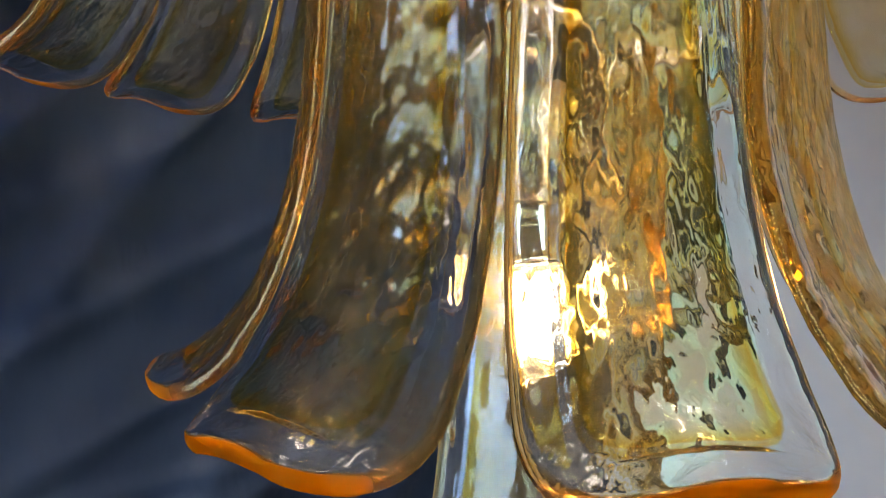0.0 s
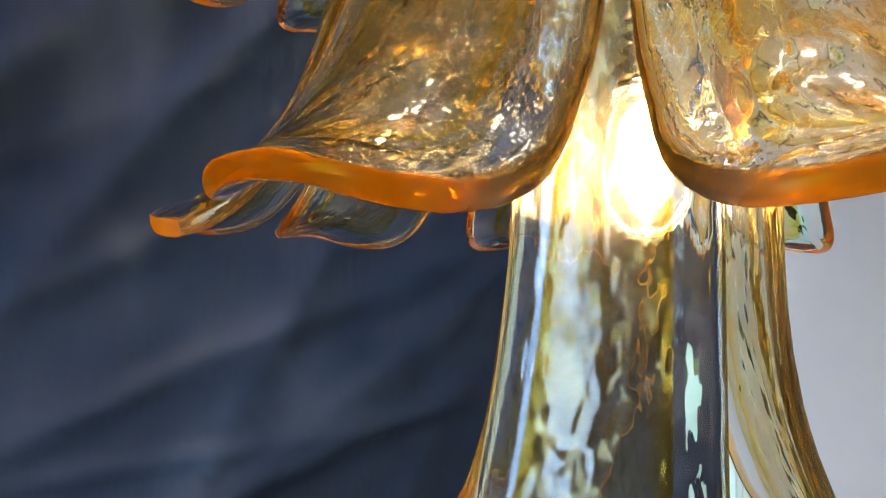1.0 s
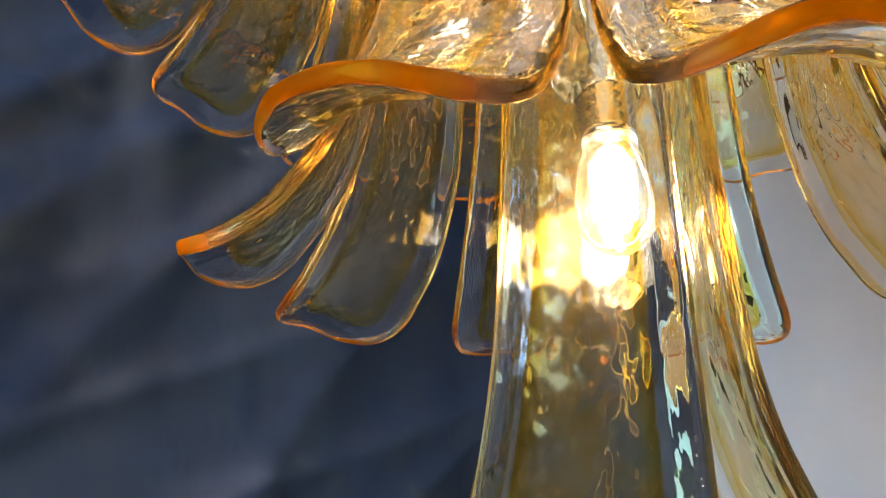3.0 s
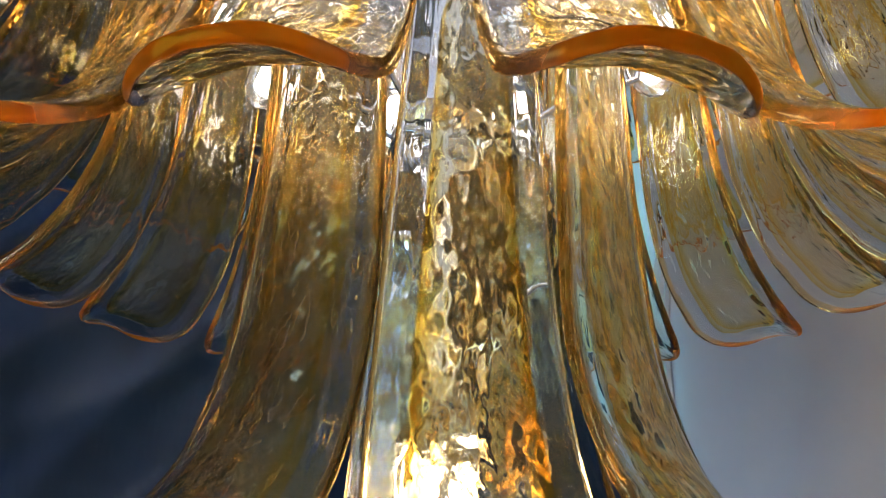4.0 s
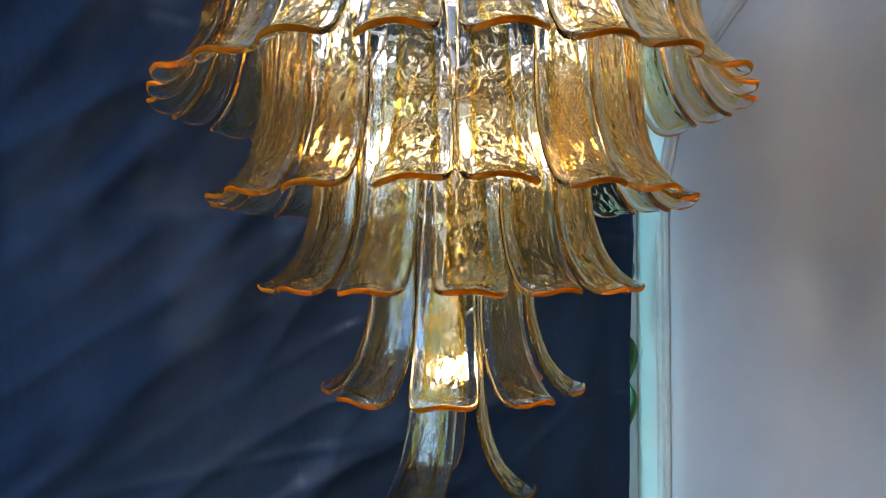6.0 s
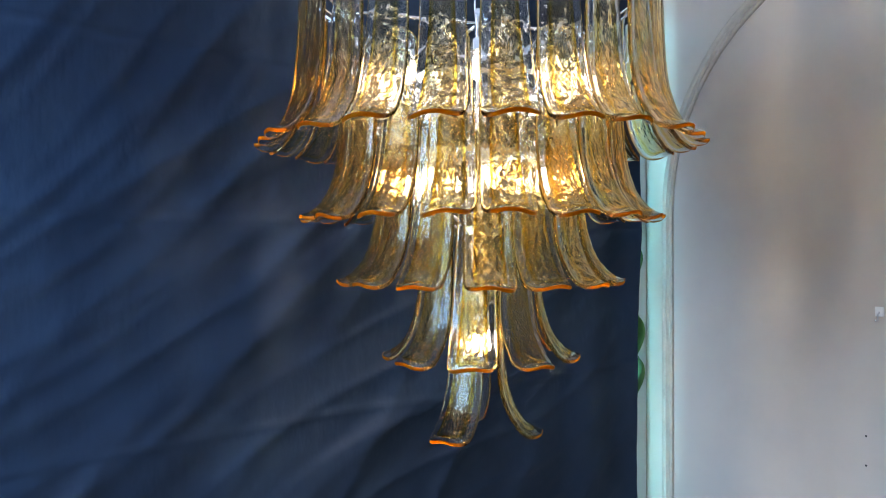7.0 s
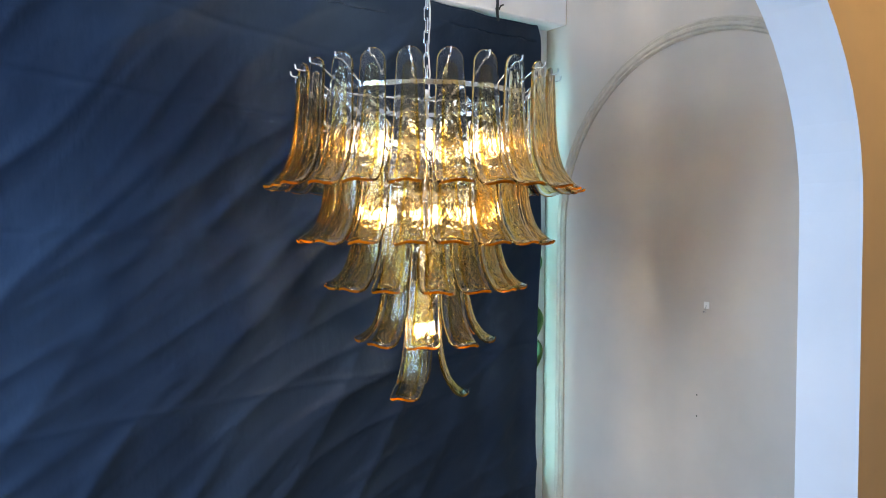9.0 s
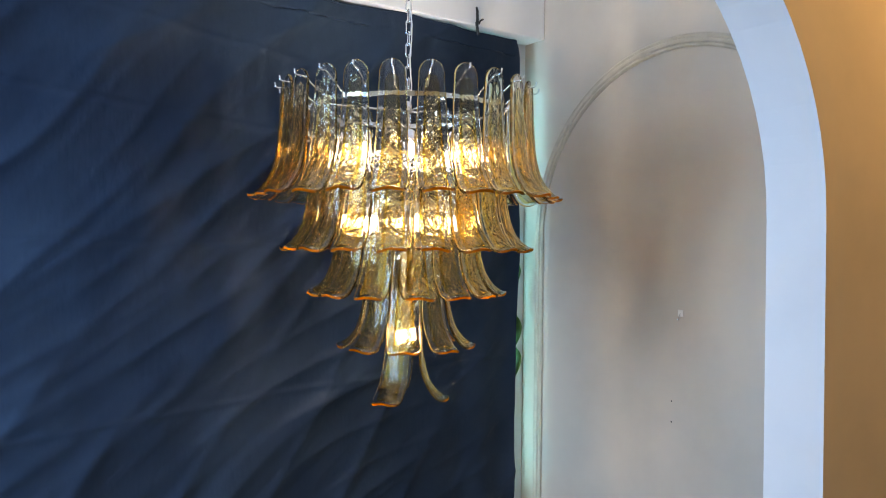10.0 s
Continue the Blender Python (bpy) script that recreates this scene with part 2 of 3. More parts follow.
def arch_partition():
    bm = bmesh.new()
    arc = [(ARCH_X1 - ARCH_R + ARCH_R * math.cos(k * math.pi / 32), SPRING + ARCH_R * math.sin(k * math.pi / 32)) for k in range(17)]
    arc += [(ARCH_X0 + ARCH_R - ARCH_R * math.sin(k * math.pi / 32), SPRING + ARCH_R * math.cos(k * math.pi / 32)) for k in range(17)]
    # strips on both sides of and over the opening
    def quad(a, b, c, d):
        for y, flip in ((PY0, False), (PY1, True)):
            vs = [bm.verts.new((x, y, z)) for x, z in (a, b, c, d)]
            bm.faces.new(vs[::-1] if flip else vs)
    quad((0, 0), (ARCH_X0, 0), (ARCH_X0, CEIL), (0, CEIL))
    quad((ARCH_X1, 0), (XW, 0), (XW, CEIL), (ARCH_X1, CEIL))
    for p, q in zip(arc, arc[1:]):
        quad(q, p, (p[0], CEIL), (q[0], CEIL))
    rim = [(ARCH_X1, 0.0)] + arc + [(ARCH_X0, 0.0)]
    for p, q in zip(rim, rim[1:]):
        vs = [bm.verts.new(c) for c in ((p[0], PY0, p[1]), (q[0], PY0, q[1]), (q[0], PY1, q[1]), (p[0], PY1, p[1]))]
        bm.faces.new(vs)
    bmesh.ops.remove_doubles(bm, verts=bm.verts, dist=1e-4)
    bmesh.ops.recalc_face_normals(bm, faces=bm.faces)
    return bm


arch_wall = structure("wall_arch", arch_partition(), WHITE, "white partition wall with a wide arched opening, lamplight in its face colour", "wall")
# the front face takes the colour that holds the warm lamplight
arch_wall.data.materials.append(WARM_LIT)
for poly in arch_wall.data.polygons:
    poly.material_index = int(poly.normal.y > 0.9)

# beam along the draped wall
bm = bmesh.new()
box(bm, (0.002, 0.002, 2.485), (XW - 0.002, 0.135, CEIL - 0.002), 0.006)
structure("beam", bm, WHITE, "white boxed beam under the ceiling above the drape", "beam")


def arch_moulding():
    """A stepped moulding bent to an arch on the white wall."""
    bm = bmesh.new()
    cy, cz, r = 0.863, 1.577, 0.745
    path = [(cy - r, 0.0 + 0.002)] + [(cy - r * math.cos(k * math.pi / 40), cz + r * math.sin(k * math.pi / 40)) for k in range(41)] + [(cy + r, 0.002)]
    profile = [(-0.026, 0.002), (-0.026, 0.008), (-0.02, 0.014), (-0.012, 0.011), (-0.006, 0.018), (0.004, 0.018), (0.009, 0.011), (0.018, 0.015), (0.026, 0.008), (0.026, 0.002)]
    rows = []
    for i, (y, z) in enumerate(path):
        out = Vector((y - cy, z - cz)).normalized() if z > cz else Vector((1 if y > cy else -1, 0))
        rows.append([bm.verts.new((h, y + out.x * o, max(z + out.y * o, 0.002))) for o, h in profile])
    for a, b in zip(rows, rows[1:]):
        for k in range(len(profile) - 1):
            bm.faces.new((a[k], a[k + 1], b[k + 1], b[k]))
    bmesh.ops.recalc_face_normals(bm, faces=bm.faces)
    return bm


structure("trim_arch", arch_moulding(), MOULD, "grey-beige plaster arch moulding on the white wall", "moulding")


# ---- the drape ----
def drape():
    bm = bmesh.new()
    nx, nz = 230, 300
    x0, x1, z0, z1 = 0.108, 3.08, 0.01, 2.482
    rows = []
    for j in range(nz + 1):
        v = j / nz
        row = []
        for i in range(nx + 1):
            u = (i / nx) ** 1.25
            x = x0 + (x1 - x0) * u
            z = z0 + (z1 - z0) * v
            # the free edge draws back below the middle of its height
            if u < 0.12:
                k = 1 - u / 0.12
                x += k * (0.015 * min(1, max(0, (1.5 - z) / 0.3)) + 0.006 * noise.noise((0, 0, z * 3)) + 0.02 * max(0, (z - 2.4) / 0.08) ** 2)
            y = 0.075 + 0.03 * x
            # diagonal pulls running down from the clamps
            for slope, freq, ph, amp in ((0.62, 6.4, 0.4, 0.036), (0.80, 11.5, 2.1, 0.025), (0.5, 21, 4.0, 0.012), (0.72, 31, 1.0, 0.006)):
                d = z * math.cos(slope) + x * math.sin(slope) + 0.16 * noise.noise((x * 1.1, z * 1.1, ph))
                ridge = 1 - abs(math.sin(d * freq + ph))
                y += amp * ridge ** 2.5 * min(1, 0.25 + x * 0.9) * (0.55 + 0.9 * noise.noise((x * 1.4, z * 1.4, ph + 9)))
            # soft upright folds near the free edge
            y += 0.016 * math.sin(x * 26 + 2 * noise.noise((x * 3, z * 0.7, 1))) * max(0, 1 - x / 0.75) * (0.4 + 0.6 * (1 - v))
            y += 0.03 * noise.noise((x * 1.3, z * 0.9, 5.1)) + 0.006 * noise.noise((x * 5, z * 5, 2.2))
            # cross-wise fold lines pressed into the cloth
            for zc, tilt, wob in ((0.42, 0.02, 1), (1.06, 0.06, 2), (1.52, -0.01, 3), (1.86, -0.07, 4), (2.1, -0.1, 5)):
                d = z - zc + tilt * x + 0.012 * noise.noise((x * 2, wob, 0))
                y += 0.0045 * math.exp(-(d / 0.011) ** 2)
            if v > 0.97:
                z -= 0.015 * abs(math.sin(x * 4.1))
            row.append(bm.verts.new((x, max(y, 0.025), z)))
        rows.append(row)
    for a, b in zip(rows, rows[1:]):
        for i in range(nx):
            bm.faces.new((a[i], a[i + 1], b[i + 1], b[i]))
    HEM.extend(tuple(row[0].co) for row in rows[::5])
    TOP_HEM.extend(tuple(v.co) for v in rows[-1][::4])
    return bm


HEM, TOP_HEM = [], []
cloth = new("backdrop_drape", mesh_of("backdrop_drape", drape(), CLOTH))
cloth.matrix_world = ROOM
bm = bmesh.new()
tube(bm, HEM, 0.0042, 6)
part("hem", bm, CLOTH, cloth, "rolled hem of the drape")
bm = bmesh.new()
tube(bm, TOP_HEM, 0.005, 6)
part("hem", bm, CLOTH, cloth, "rolled hem of the drape")
solid = cloth.modifiers.new("thickness", "SOLIDIFY")
solid.thickness = 0.003
tagged(cloth, "dark navy cloth drape hung in loose folds from the beam", "drape")


# ---- the chandelier ----
PETAL_L, PETAL_T = 0.391, 0.0042


def profile_table():
    """Offset outwards and height along the petal, from its top (0) to its end (1)."""
    table, o, h, n = [(0.0, 0.0, 0.0)], 0.0, 0.0, 200
    for i in range(n):
        s = (i + 0.5) / n
        th = radians(2.0 + 73 * s ** 4.5)
        o += math.sin(th) * PETAL_L / n
        h -= math.cos(th) * PETAL_L / n
        table.append((o, h, radians(2.0 + 73 * ((i + 1) / n) ** 4.5)))
    return table


TABLE = profile_table()
FLARE, DROP = TABLE[-1][0], -TABLE[-1][1]


HALF_COLS = [0.15, 0.3, 0.45, 0.6, 0.64, 0.68, 0.76, 0.84, 0.91, 0.96, 1.0]
COLS = [-c for c in HALF_COLS[::-1]] + [0.0] + HALF_COLS


def petal_mesh(seed):
    """One pressed petal, its end's middle at the origin, bulging towards -y."""
    rnd = random.Random(seed)
    nv = len(COLS) - 1
    ph = rnd.uniform(0, 50)
    skew = rnd.uniform(-0.004, 0.004)
    top_r, low_r = 0.034, 0.046

    def half(s):
        return 0.034 + 0.0190 * s ** 0.9 + 0.0012 * noise.noise((s * 6, ph, 0))

    def outline(s):
        w, y = half(s), s * PETAL_L
        if y < top_r:
            w *= math.sqrt(max(0.0, 1 - (1 - y / top_r) ** 2))
        d = PETAL_L - y
        if d < low_r:
            w *= max(0.0, 1 - (1 - d / low_r) ** 2.1) ** (1 / 2.1) * 0.88 + 0.12
        return w

    marks = [0, 0.0006, 0.002, 0.004, 0.007, 0.011, 0.016, 0.022, 0.029, 0.036, 0.0412, 0.0428]
    marks += [0.052 + 0.0098 * i for i in range(28)]
    marks += [PETAL_L - d for d in (0.050, 0.043, 0.037, 0.031, 0.0262, 0.0248, 0.0232, 0.0218, 0.018, 0.0135, 0.0095, 0.0065, 0.0042, 0.0025, 0.0012, 0.0004, 0.0)]
    ss = [min(1.0, m / PETAL_L) for m in sorted(marks)]
    ns = len(ss) - 1
    bm = bmesh.new()
    la, le, ld = (bm.verts.layers.float.new(k) for k in ("inner", "edge", "end"))

    def vert(s, k, side):
        w = outline(s)
        seam = min(0.86, max(0.3, (half(s) - 0.0155) / max(w, 1e-6)))
        gap = min(0.04, 0.0009 / max(w, 0.004))
        a = abs(k)
        if a < 0.60:
            u = (seam - gap) * a / 0.60
        elif a < 0.68:
            u = seam - gap + 2 * gap * (a - 0.60) / 0.08
        else:
            f = (a - 0.68) / 0.32
            u = seam + gap + (1 - seam - gap) * (0.45 * f + 0.55 * math.sin(f * math.pi / 2))
        x, y = math.copysign(u * w, k), s * PETAL_L
        e = min(w - abs(x), max(0.0, PETAL_L - y) * 1.0, y if s < 0.02 else 1)
        e = max(e, 0)
        # signed distance to the outline of the amber layer
        pw = half(s) - 0.0155
        top, low = 0.042, PETAL_L - 0.024
        q = Vector((abs(x) - pw + 0.020, abs(y - (top + low) / 2) - (low - top) / 2 + 0.016))
        inner = -(Vector((max(q.x, 0), max(q.y, 0))).length + min(max(q.x, q.y), 0) - 0.016)
        t = PETAL_T * math.sqrt(max(0.0, 1 - (1 - min(e / PETAL_T, 1)) ** 2))
        lump = 1 + 0.13 * noise.noise((x * 60, y * 38, ph)) + 0.10 * noise.noise((x * 150, y * 90, ph + 5))
        swell = 1 + 0.40 * min(1, max(0, inner / 0.0018 + 0.5)) if side > 0 else 1
        idx = s * 200
        i0 = min(int(idx), 199)
        f = idx - i0
        o, h, th = (TABLE[i0][j] * (1 - f) + TABLE[i0 + 1][j] * f for j in range(3))
        bow = 0.008 * s ** 6 - (0.0105 + 0.0045 * s ** 6) * (x / 0.05) ** 2
        off = t * lump * swell * (1 if side < 0 else -1) + bow
        wave = 0.0016 * noise.noise((x * 18, y * 14, ph + 9)) + skew * s * x / 0.05
        off += wave
        out, up = o + off * math.cos(th), h + off * math.sin(th)
        v = bm.verts.new((x, -(out - FLARE), up + DROP))
        v[la], v[le], v[ld] = inner, e, PETAL_L - y
        return v

    grids = {}
    for side in (-1, 1):
        for i, s in enumerate(ss):
            for k in range(nv + 1):
                border = i in (0, ns) or k in (0, nv)
                if side == 1 and border:
                    grids[side, i, k] = grids[-1, i, k]
                else:
                    grids[side, i, k] = vert(s, COLS[k], side)
    for side in (-1, 1):
        for i in range(ns):
            for k in range(nv):
                vs = [grids[side, i, k], grids[side, i, k + 1], grids[side, i + 1, k + 1], grids[side, i + 1, k]]
                bm.faces.new(vs if side > 0 else vs[::-1])
    bmesh.ops.remove_doubles(bm, verts=bm.verts, dist=1e-5)
    bmesh.ops.recalc_face_normals(bm, faces=bm.faces)
    return mesh_of("petal", bm, GLASS)


PETALS = [petal_mesh(k) for k in range(5)]
TIERS = [  # end radius, end height, azimuths
    (0.482, 0.474, [14.3 + 15 * k for k in range(24)]),
    (0.396, 0.317, [16.4 + 18.947 * k for k in range(19)]),
    (0.309, 0.180, [11.4 + 25.714 * k for k in range(14)]),
    (0.218, 0.015, [5.5, 48.5, 92, 141.5, 186.4, 229.5, 273.5, 325]),
    (0.138, -0.152, [-22.4, -146.9, 92]),
]
chandelier = new("chandelier")
chandelier.matrix_world = pose(0, 0, BASE)
tagged(chandelier, "lit five-tier chandelier of amber glass petals on chrome frame", "chandelier")
rnd = random.Random(4)
ARMS = {}


def arm_mesh(reach, rise):
    """A chrome bar that leaves the ring, rises outwards and carries the petal on a turned-up nib."""
    bm = bmesh.new()
    tube(bm, [(0, 0, 0), (0, -reach * 0.45, rise * 0.5), (0, -reach * 0.9, rise), (0, -reach - 0.014, rise), (0, -reach - 0.021, rise + 0.004), (0, -reach - 0.023, rise + 0.016)], 0.0025, 6)
    return mesh_of("arm", bm, CHROME)


def hoop(bm, r, z, bar_h, bar_t):
    """A flat upright hoop."""
    n = 72
    pro = [(-bar_t / 2, -bar_h / 2), (bar_t / 2, -bar_h / 2), (bar_t / 2, bar_h / 2), (-bar_t / 2, bar_h / 2)]
    rows = [[bm.verts.new(((r + a) * math.cos(k * math.tau / n), (r + a) * math.sin(k * math.tau / n), z + b)) for a, b in pro] for k in range(n)]
    for k in range(n):
        for i in range(4):
            bm.faces.new((rows[k][i], rows[(k + 1) % n][i], rows[(k + 1) % n][(i + 1) % 4], rows[k][(i + 1) % 4]))


for R, z, azimuths in TIERS:
    top = z + DROP - 0.021
    r_top = R - FLARE
    r_ring = max(r_top - 0.085, 0.02)
    z_ring = top - 0.055
    if r_ring > 0.03:
        bm = bmesh.new()
        hoop(bm, r_ring, z_ring, 0.014, 0.004)
        part("ring", bm, CHROME, chandelier, "flat chrome hoop", smooth=False)
        for k in range(4):
            a = k * math.tau / 4 + 0.5
            bm = bmesh.new()
            tube(bm, [(0.008 * math.cos(a), 0.008 * math.sin(a), z_ring), (r_ring * math.cos(a), r_ring * math.sin(a), z_ring)], 0.0035, 8)
            part("spoke", bm, CHROME, chandelier, "chrome bar")
    arm = arm_mesh(r_top - r_ring, top - z_ring)
    for a in azimuths:
        jit = rnd.uniform(-1.6, 1.6)
        ob = part("petal", rnd.choice(PETALS), None, chandelier)
        ob.matrix_local = pose(0, 0, 0, 0, 0, a + rnd.uniform(-0.6, 0.6)) @ pose(0, -R, z, 0, 0, 0) @ pose(0, FLARE, DROP, rnd.uniform(-1, 1), jit, 0) @ pose(0, -FLARE, -DROP)
        ob = part("arm", arm, None, chandelier)
        ob.matrix_local = pose(0, 0, 0, 0, 0, a) @ pose(0, -r_ring, z_ring)

# stem and finial
bm = bmesh.new()
lathe(bm, [(0.004, 0.79), (0.011, 0.785), (0.013, 0.77), (0.009, 0.75), (0.008, 0.10), (0.016, 0.095), (0.018, 0.085), (0.012, 0.07), (0.004, 0.065)])
part("stem", bm, CHROME, chandelier, "chrome tube")


def bulb_meshes():
    bm = bmesh.new()
    lathe(bm, [(0.001, -0.050), (0.006, -0.048), (0.0095, -0.042), (0.0095, -0.012), (0.006, -0.006), (0.002, -0.004)], 14)
    glow = mesh_of("bulb", bm, BULB)
    bm = bmesh.new()
    lathe(bm, [(0.0125, 0.002), (0.0145, 0.0)] + [(0.0145 - 0.0018 * (i % 2), 0.003 + 0.003 * i) for i in range(10)] + [(0.008, 0.036), (0.004, 0.04)], 20)
    holder = mesh_of("socket", bm, CHROME)
    bm = bmesh.new()
    outer = [(0.0125, -0.001), (0.0165, -0.016), (0.0185, -0.034), (0.0165, -0.048), (0.010, -0.058), (0.002, -0.061)]
    inner = [(r - 0.0012 if r > 0.003 else 0.001, z + 0.0012) for r, z in outer]
    lathe(bm, outer + inner[::-1], 20)
    bmesh.ops.recalc_face_normals(bm, faces=bm.faces)
    return glow, holder, mesh_of("glass_dome", bm, CLEAR)


GLOW, HOLDER, DOME = bulb_meshes()


def bulb(r, z, a, tip):
    m = pose(0, 0, 0, 0, 0, a) @ pose(0, -r, z, tip, 0, 0)
    ob = part("bulb", GLOW, None, chandelier, "lit warm-white bulb")
    ob.matrix_local = m
    part("socket", HOLDER, None, ob, "ribbed chrome lamp socket")
    part("glass_dome", DOME, None, ob, "clear glass bulb dome").visible_shadow = False


for k in range(10):
    bulb(0.22, 0.635, 8 + 36 * k, -25)
for k in range(8):
    bulb(0.16, 0.425, 16 + 45 * k, -25)
for k in range(2):
    bulb(0.035, 0.075, -10 + 180 * k, -8)


# ---- the chain ----
def chain():
    holder = new("chandelier_chain")
    holder.matrix_world = pose(0, 0, BASE)
    tagged(holder, "chrome oval-link chain with a cable hanging from the ceiling", "chain")
    bm = bmesh.new()
    n, a, h = 24, 0.0085, 0.014
    pts = []
    for k in range(n):
        t = k * math.tau / n
        pts.append((a * math.cos(t), 0, a * math.sin(t) + (h if math.sin(t) >= 0 else -h)))
    tube(bm, pts, 0.0022, 8, closed=True)
    link = mesh_of("link", bm, CHROME)
    z, k = 0.805, 0
    while BASE + z < CEIL - 0.01:
        ob = part("link", link, None, holder)
        ob.matrix_local = pose(0, 0, z, 0, 0, 90 * (k % 2) + 25)
        z += 0.036
        k += 1
    bm = bmesh.new()
    tube(bm, [(0.008 + 0.003 * math.sin(i * 1.7), 0.004 * math.cos(i * 1.3), 0.79 + i * (CEIL - BASE - 0.79) / 20) for i in range(21)], 0.0022, 6)
    part("cable", bm, SOCKET, holder, "thin pale cable")


chain()


# ---- small things by the walls ----
def spring_clamp():
    thing = new("spring_clamp")
    thing.matrix_world = ROOM @ pose(0.40, 0.139, 2.465, 0, 8, 0) @ Matrix.Scale(0.75, 4)
    tagged(thing, "black plastic spring clamp holding the drape to the beam", "clamp")
    bm = bmesh.new()
    box(bm, (-0.007, -0.002, -0.03), (0.007, 0.012, 0.045), 0.003)
    part("jaw", bm, BLACK, thing)
    bm = bmesh.new()
    tube(bm, [(0, 0.008, 0.03), (0.002, 0.018, 0.06), (0.0, 0.02, 0.10), (-0.002, 0.016, 0.125)], [0.009, 0.008, 0.008, 0.006], 8)
    part("handle", bm, BLACK, thing)
    bm = bmesh.new()
    tube(bm, [(-0.01, 0.01, 0.03), (-0.022, 0.012, 0.05), (-0.045, 0.012, 0.058)], 0.005, 8)
    part("lever", bm, BLACK, thing)


spring_clamp()


def wall_hook():
    thing = new("wall_hook")
    thing.matrix_world = ROOM @ pose(0.0, 0.91, BASE + 0.085)
    tagged(thing, "small clear adhesive hook on the white wall", "hook")
    bm = bmesh.new()
    box(bm, (0.001, -0.012, -0.012), (0.004, 0.012, 0.014), 0.0015)
    part("plate", bm, SOCKET, thing)
    bm = bmesh.new()
    tube(bm, [(0.004, 0, 0.0), (0.010, 0, -0.012), (0.012, 0.001, -0.024), (0.018, 0.001, -0.026), (0.02, 0.001, -0.018)], 0.0022, 8)
    part("prong", bm, CHROME, thing)


wall_hook()


def drill_hole(y, z):
    bm = bmesh.new()
    bmesh.ops.create_circle(bm, cap_ends=True, radius=0.0032, segments=12, matrix=Matrix.Translation((0.0022, y, z)) @ Matrix.Rotation(radians(90), 4, "Y"))
    ob = structure("trim_hole", bm, BLACK, "small dark screw hole in the white wall", "hole")
    return ob


drill_hole(0.872, BASE - 0.255)
drill_hole(0.872, BASE - 0.335)


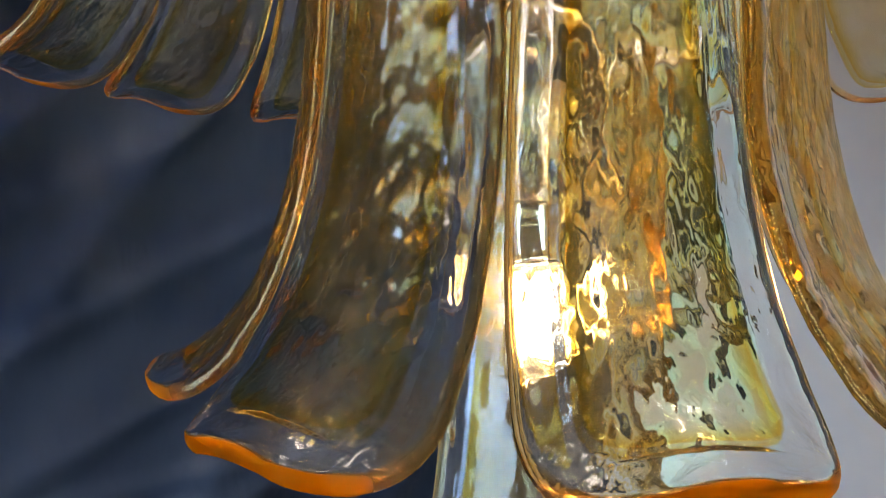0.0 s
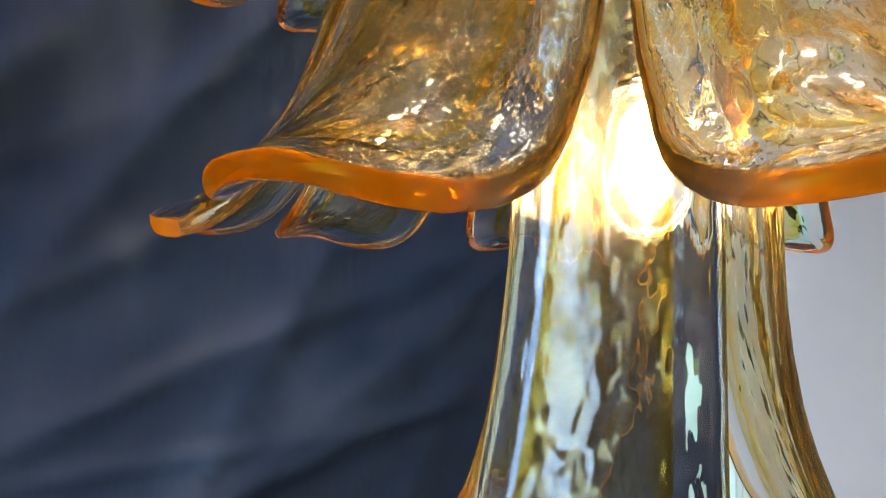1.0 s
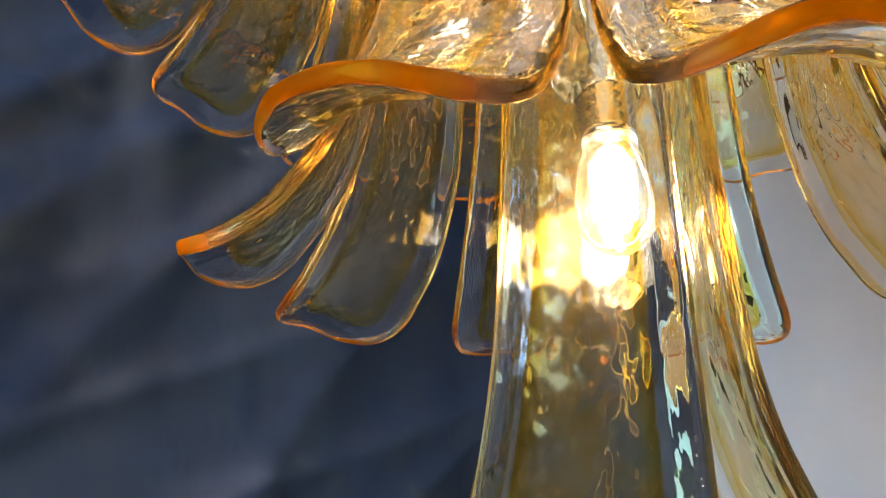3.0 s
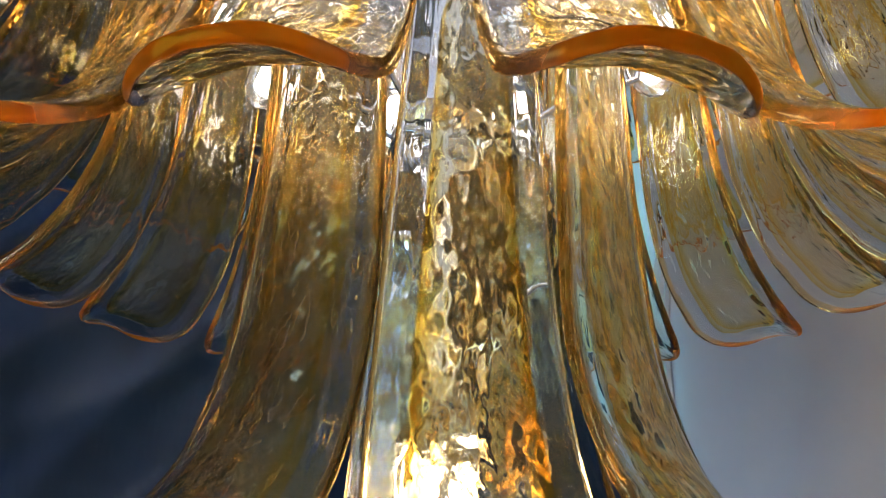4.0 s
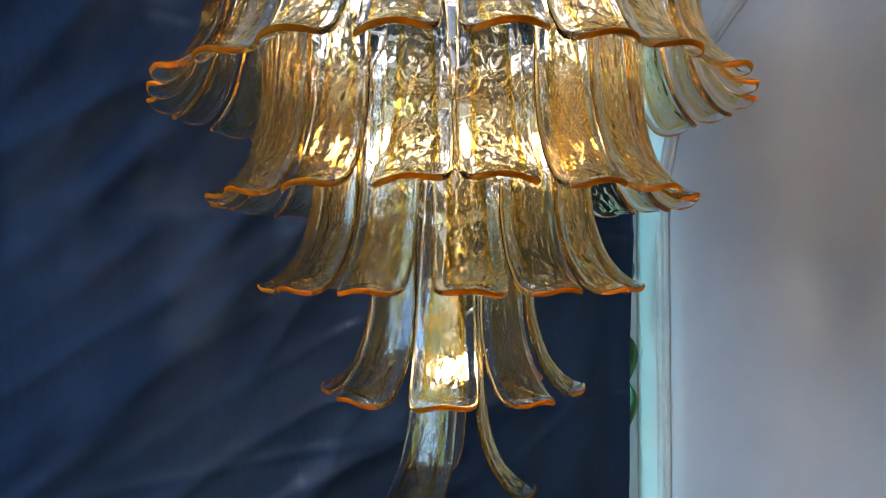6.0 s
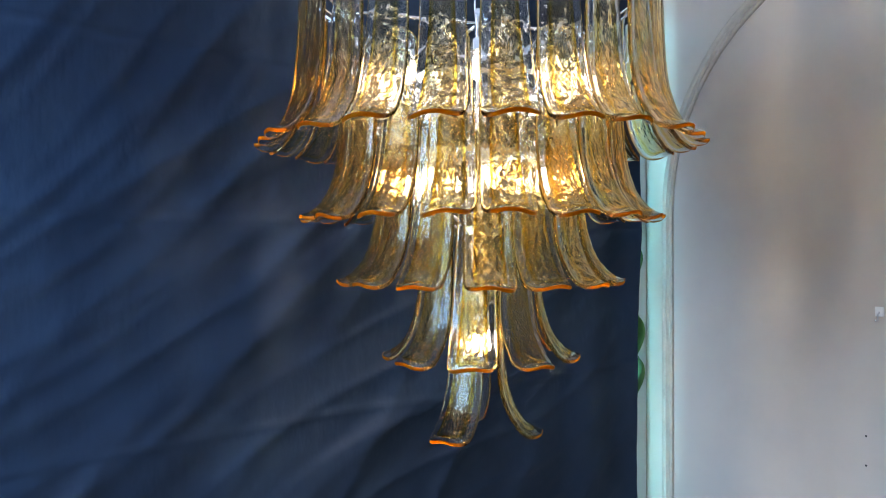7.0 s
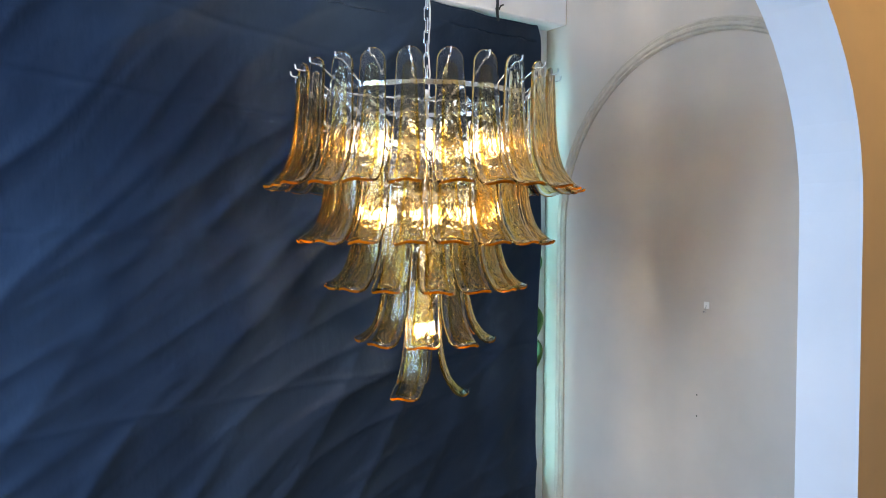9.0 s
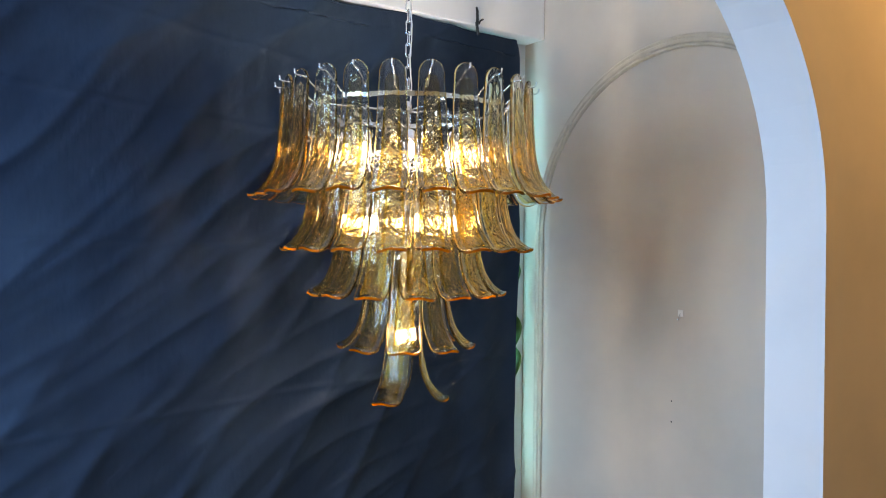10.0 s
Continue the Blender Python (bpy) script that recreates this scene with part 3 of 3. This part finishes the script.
def plant():
    """A strap-leaved plant behind the drape's free edge."""
    thing = new("potted_plant")
    thing.matrix_world = ROOM @ pose(0.105, 0.05, 0)
    tagged(thing, "broad-leaved green plant in a grey pot behind the drape", "plant")
    bm = bmesh.new()
    lathe(bm, [(0.032, 0.0), (0.036, 0.01), (0.046, 0.24), (0.049, 0.25), (0.042, 0.25), (0.04, 0.23)], 20)
    part("pot", bm, FLOOR, thing, "grey pot")
    bm = bmesh.new()
    tube(bm, [(0, 0, 0.22), (0.004, 0, 0.7), (-0.004, 0.0, 1.1), (0, 0, 1.42)], [0.008, 0.007, 0.006, 0.003], 8)
    part("stem", bm, LEAF, thing)
    r = random.Random(3)
    for k in range(9):
        z, a = 0.85 + k * 0.07, math.pi * (0.95 + 0.25 * r.uniform(-1, 1)) if k % 2 else r.uniform(-0.5, 0.5)
        bm = bmesh.new()
        rows, n, ln = [], 9, r.uniform(0.16, 0.22)
        for i in range(n + 1):
            f = i / n
            w = 0.028 * math.sin(math.pi * min(1, f * 0.96 + 0.04)) ** 0.7
            px, pz = 0.032 * math.sin(f * 2.4), z + ln * f * (1 - 0.25 * f)
            rows.append([bm.verts.new((px * math.cos(a) - c * w * math.sin(a) * 0.35, px * math.sin(a) * 0.6 + c * w * 0.7, pz - 0.006 * abs(c))) for c in (-1, -0.5, 0, 0.5, 1)])
        for p, q in zip(rows, rows[1:]):
            for c in range(4):
                bm.faces.new((p[c], p[c + 1], q[c + 1], q[c]))
        ob = part("leaf", bm, LEAF, thing)
        ob.modifiers.new("thickness", "SOLIDIFY").thickness = 0.001


plant()


def downlight():
    thing = new("downlight")
    thing.matrix_world = ROOM @ pose(0.2, 2.3, CEIL)
    tagged(thing, "small round recessed downlight in the ceiling, lit", "lamp")
    bm = bmesh.new()
    n = 28
    rows = [[bm.verts.new((r * math.cos(k * math.tau / n), r * math.sin(k * math.tau / n), z)) for k in range(n)] for r, z in ((0.115, -0.002), (0.112, -0.010), (0.096, -0.012), (0.094, -0.002))]
    for a, b in zip(rows, rows[1:]):
        for k in range(n):
            bm.faces.new((a[k], a[(k + 1) % n], b[(k + 1) % n], b[k]))
    part("trim_ring", bm, SOCKET, thing)


downlight()


def strip_light(x, y):
    thing = new("strip_light")
    thing.matrix_world = ROOM @ pose(x, y, CEIL)
    tagged(thing, "long white ceiling strip light, lit", "lamp", group="ceiling strip lights")
    bm = bmesh.new()
    box(bm, (-0.6, -0.03, -0.035), (0.6, 0.03, -0.001), 0.004)
    part("housing", bm, SOCKET, thing, smooth=False)
    bm = bmesh.new()
    box(bm, (-0.58, -0.022, -0.046), (0.58, 0.022, -0.036), 0.003)
    part("diffuser", bm, STRIP, thing, "glowing white diffuser", smooth=False)


for sx, sy in ((1.2, 2.75), (2.2, 3.5)):
    strip_light(sx, sy)


def window_frame(name, y0, y1):
    thing = new(name)
    thing.matrix_world = ROOM
    tagged(thing, "white framed window in the side wall, out of view", "window", kind="structure")
    for k, (lo, hi) in enumerate((((XW + 0.1, y0, 0.65), (XW + 0.16, y0 + 0.05, 2.25)), ((XW + 0.1, y1 - 0.05, 0.65), (XW + 0.16, y1, 2.25)), ((XW + 0.1, y0 + 0.05, 0.65), (XW + 0.16, y1 - 0.05, 0.70)), ((XW + 0.1, y0 + 0.05, 2.20), (XW + 0.16, y1 - 0.05, 2.25)))):
        bm = bmesh.new()
        box(bm, lo, hi, 0.004)
        part("frame_bar", bm, SOCKET, thing, smooth=False)


window_frame("window_1", 0.25, 1.25)
# added frame round the fill lamp, out of view
window_frame("fill_window", 2.5, 4.1)
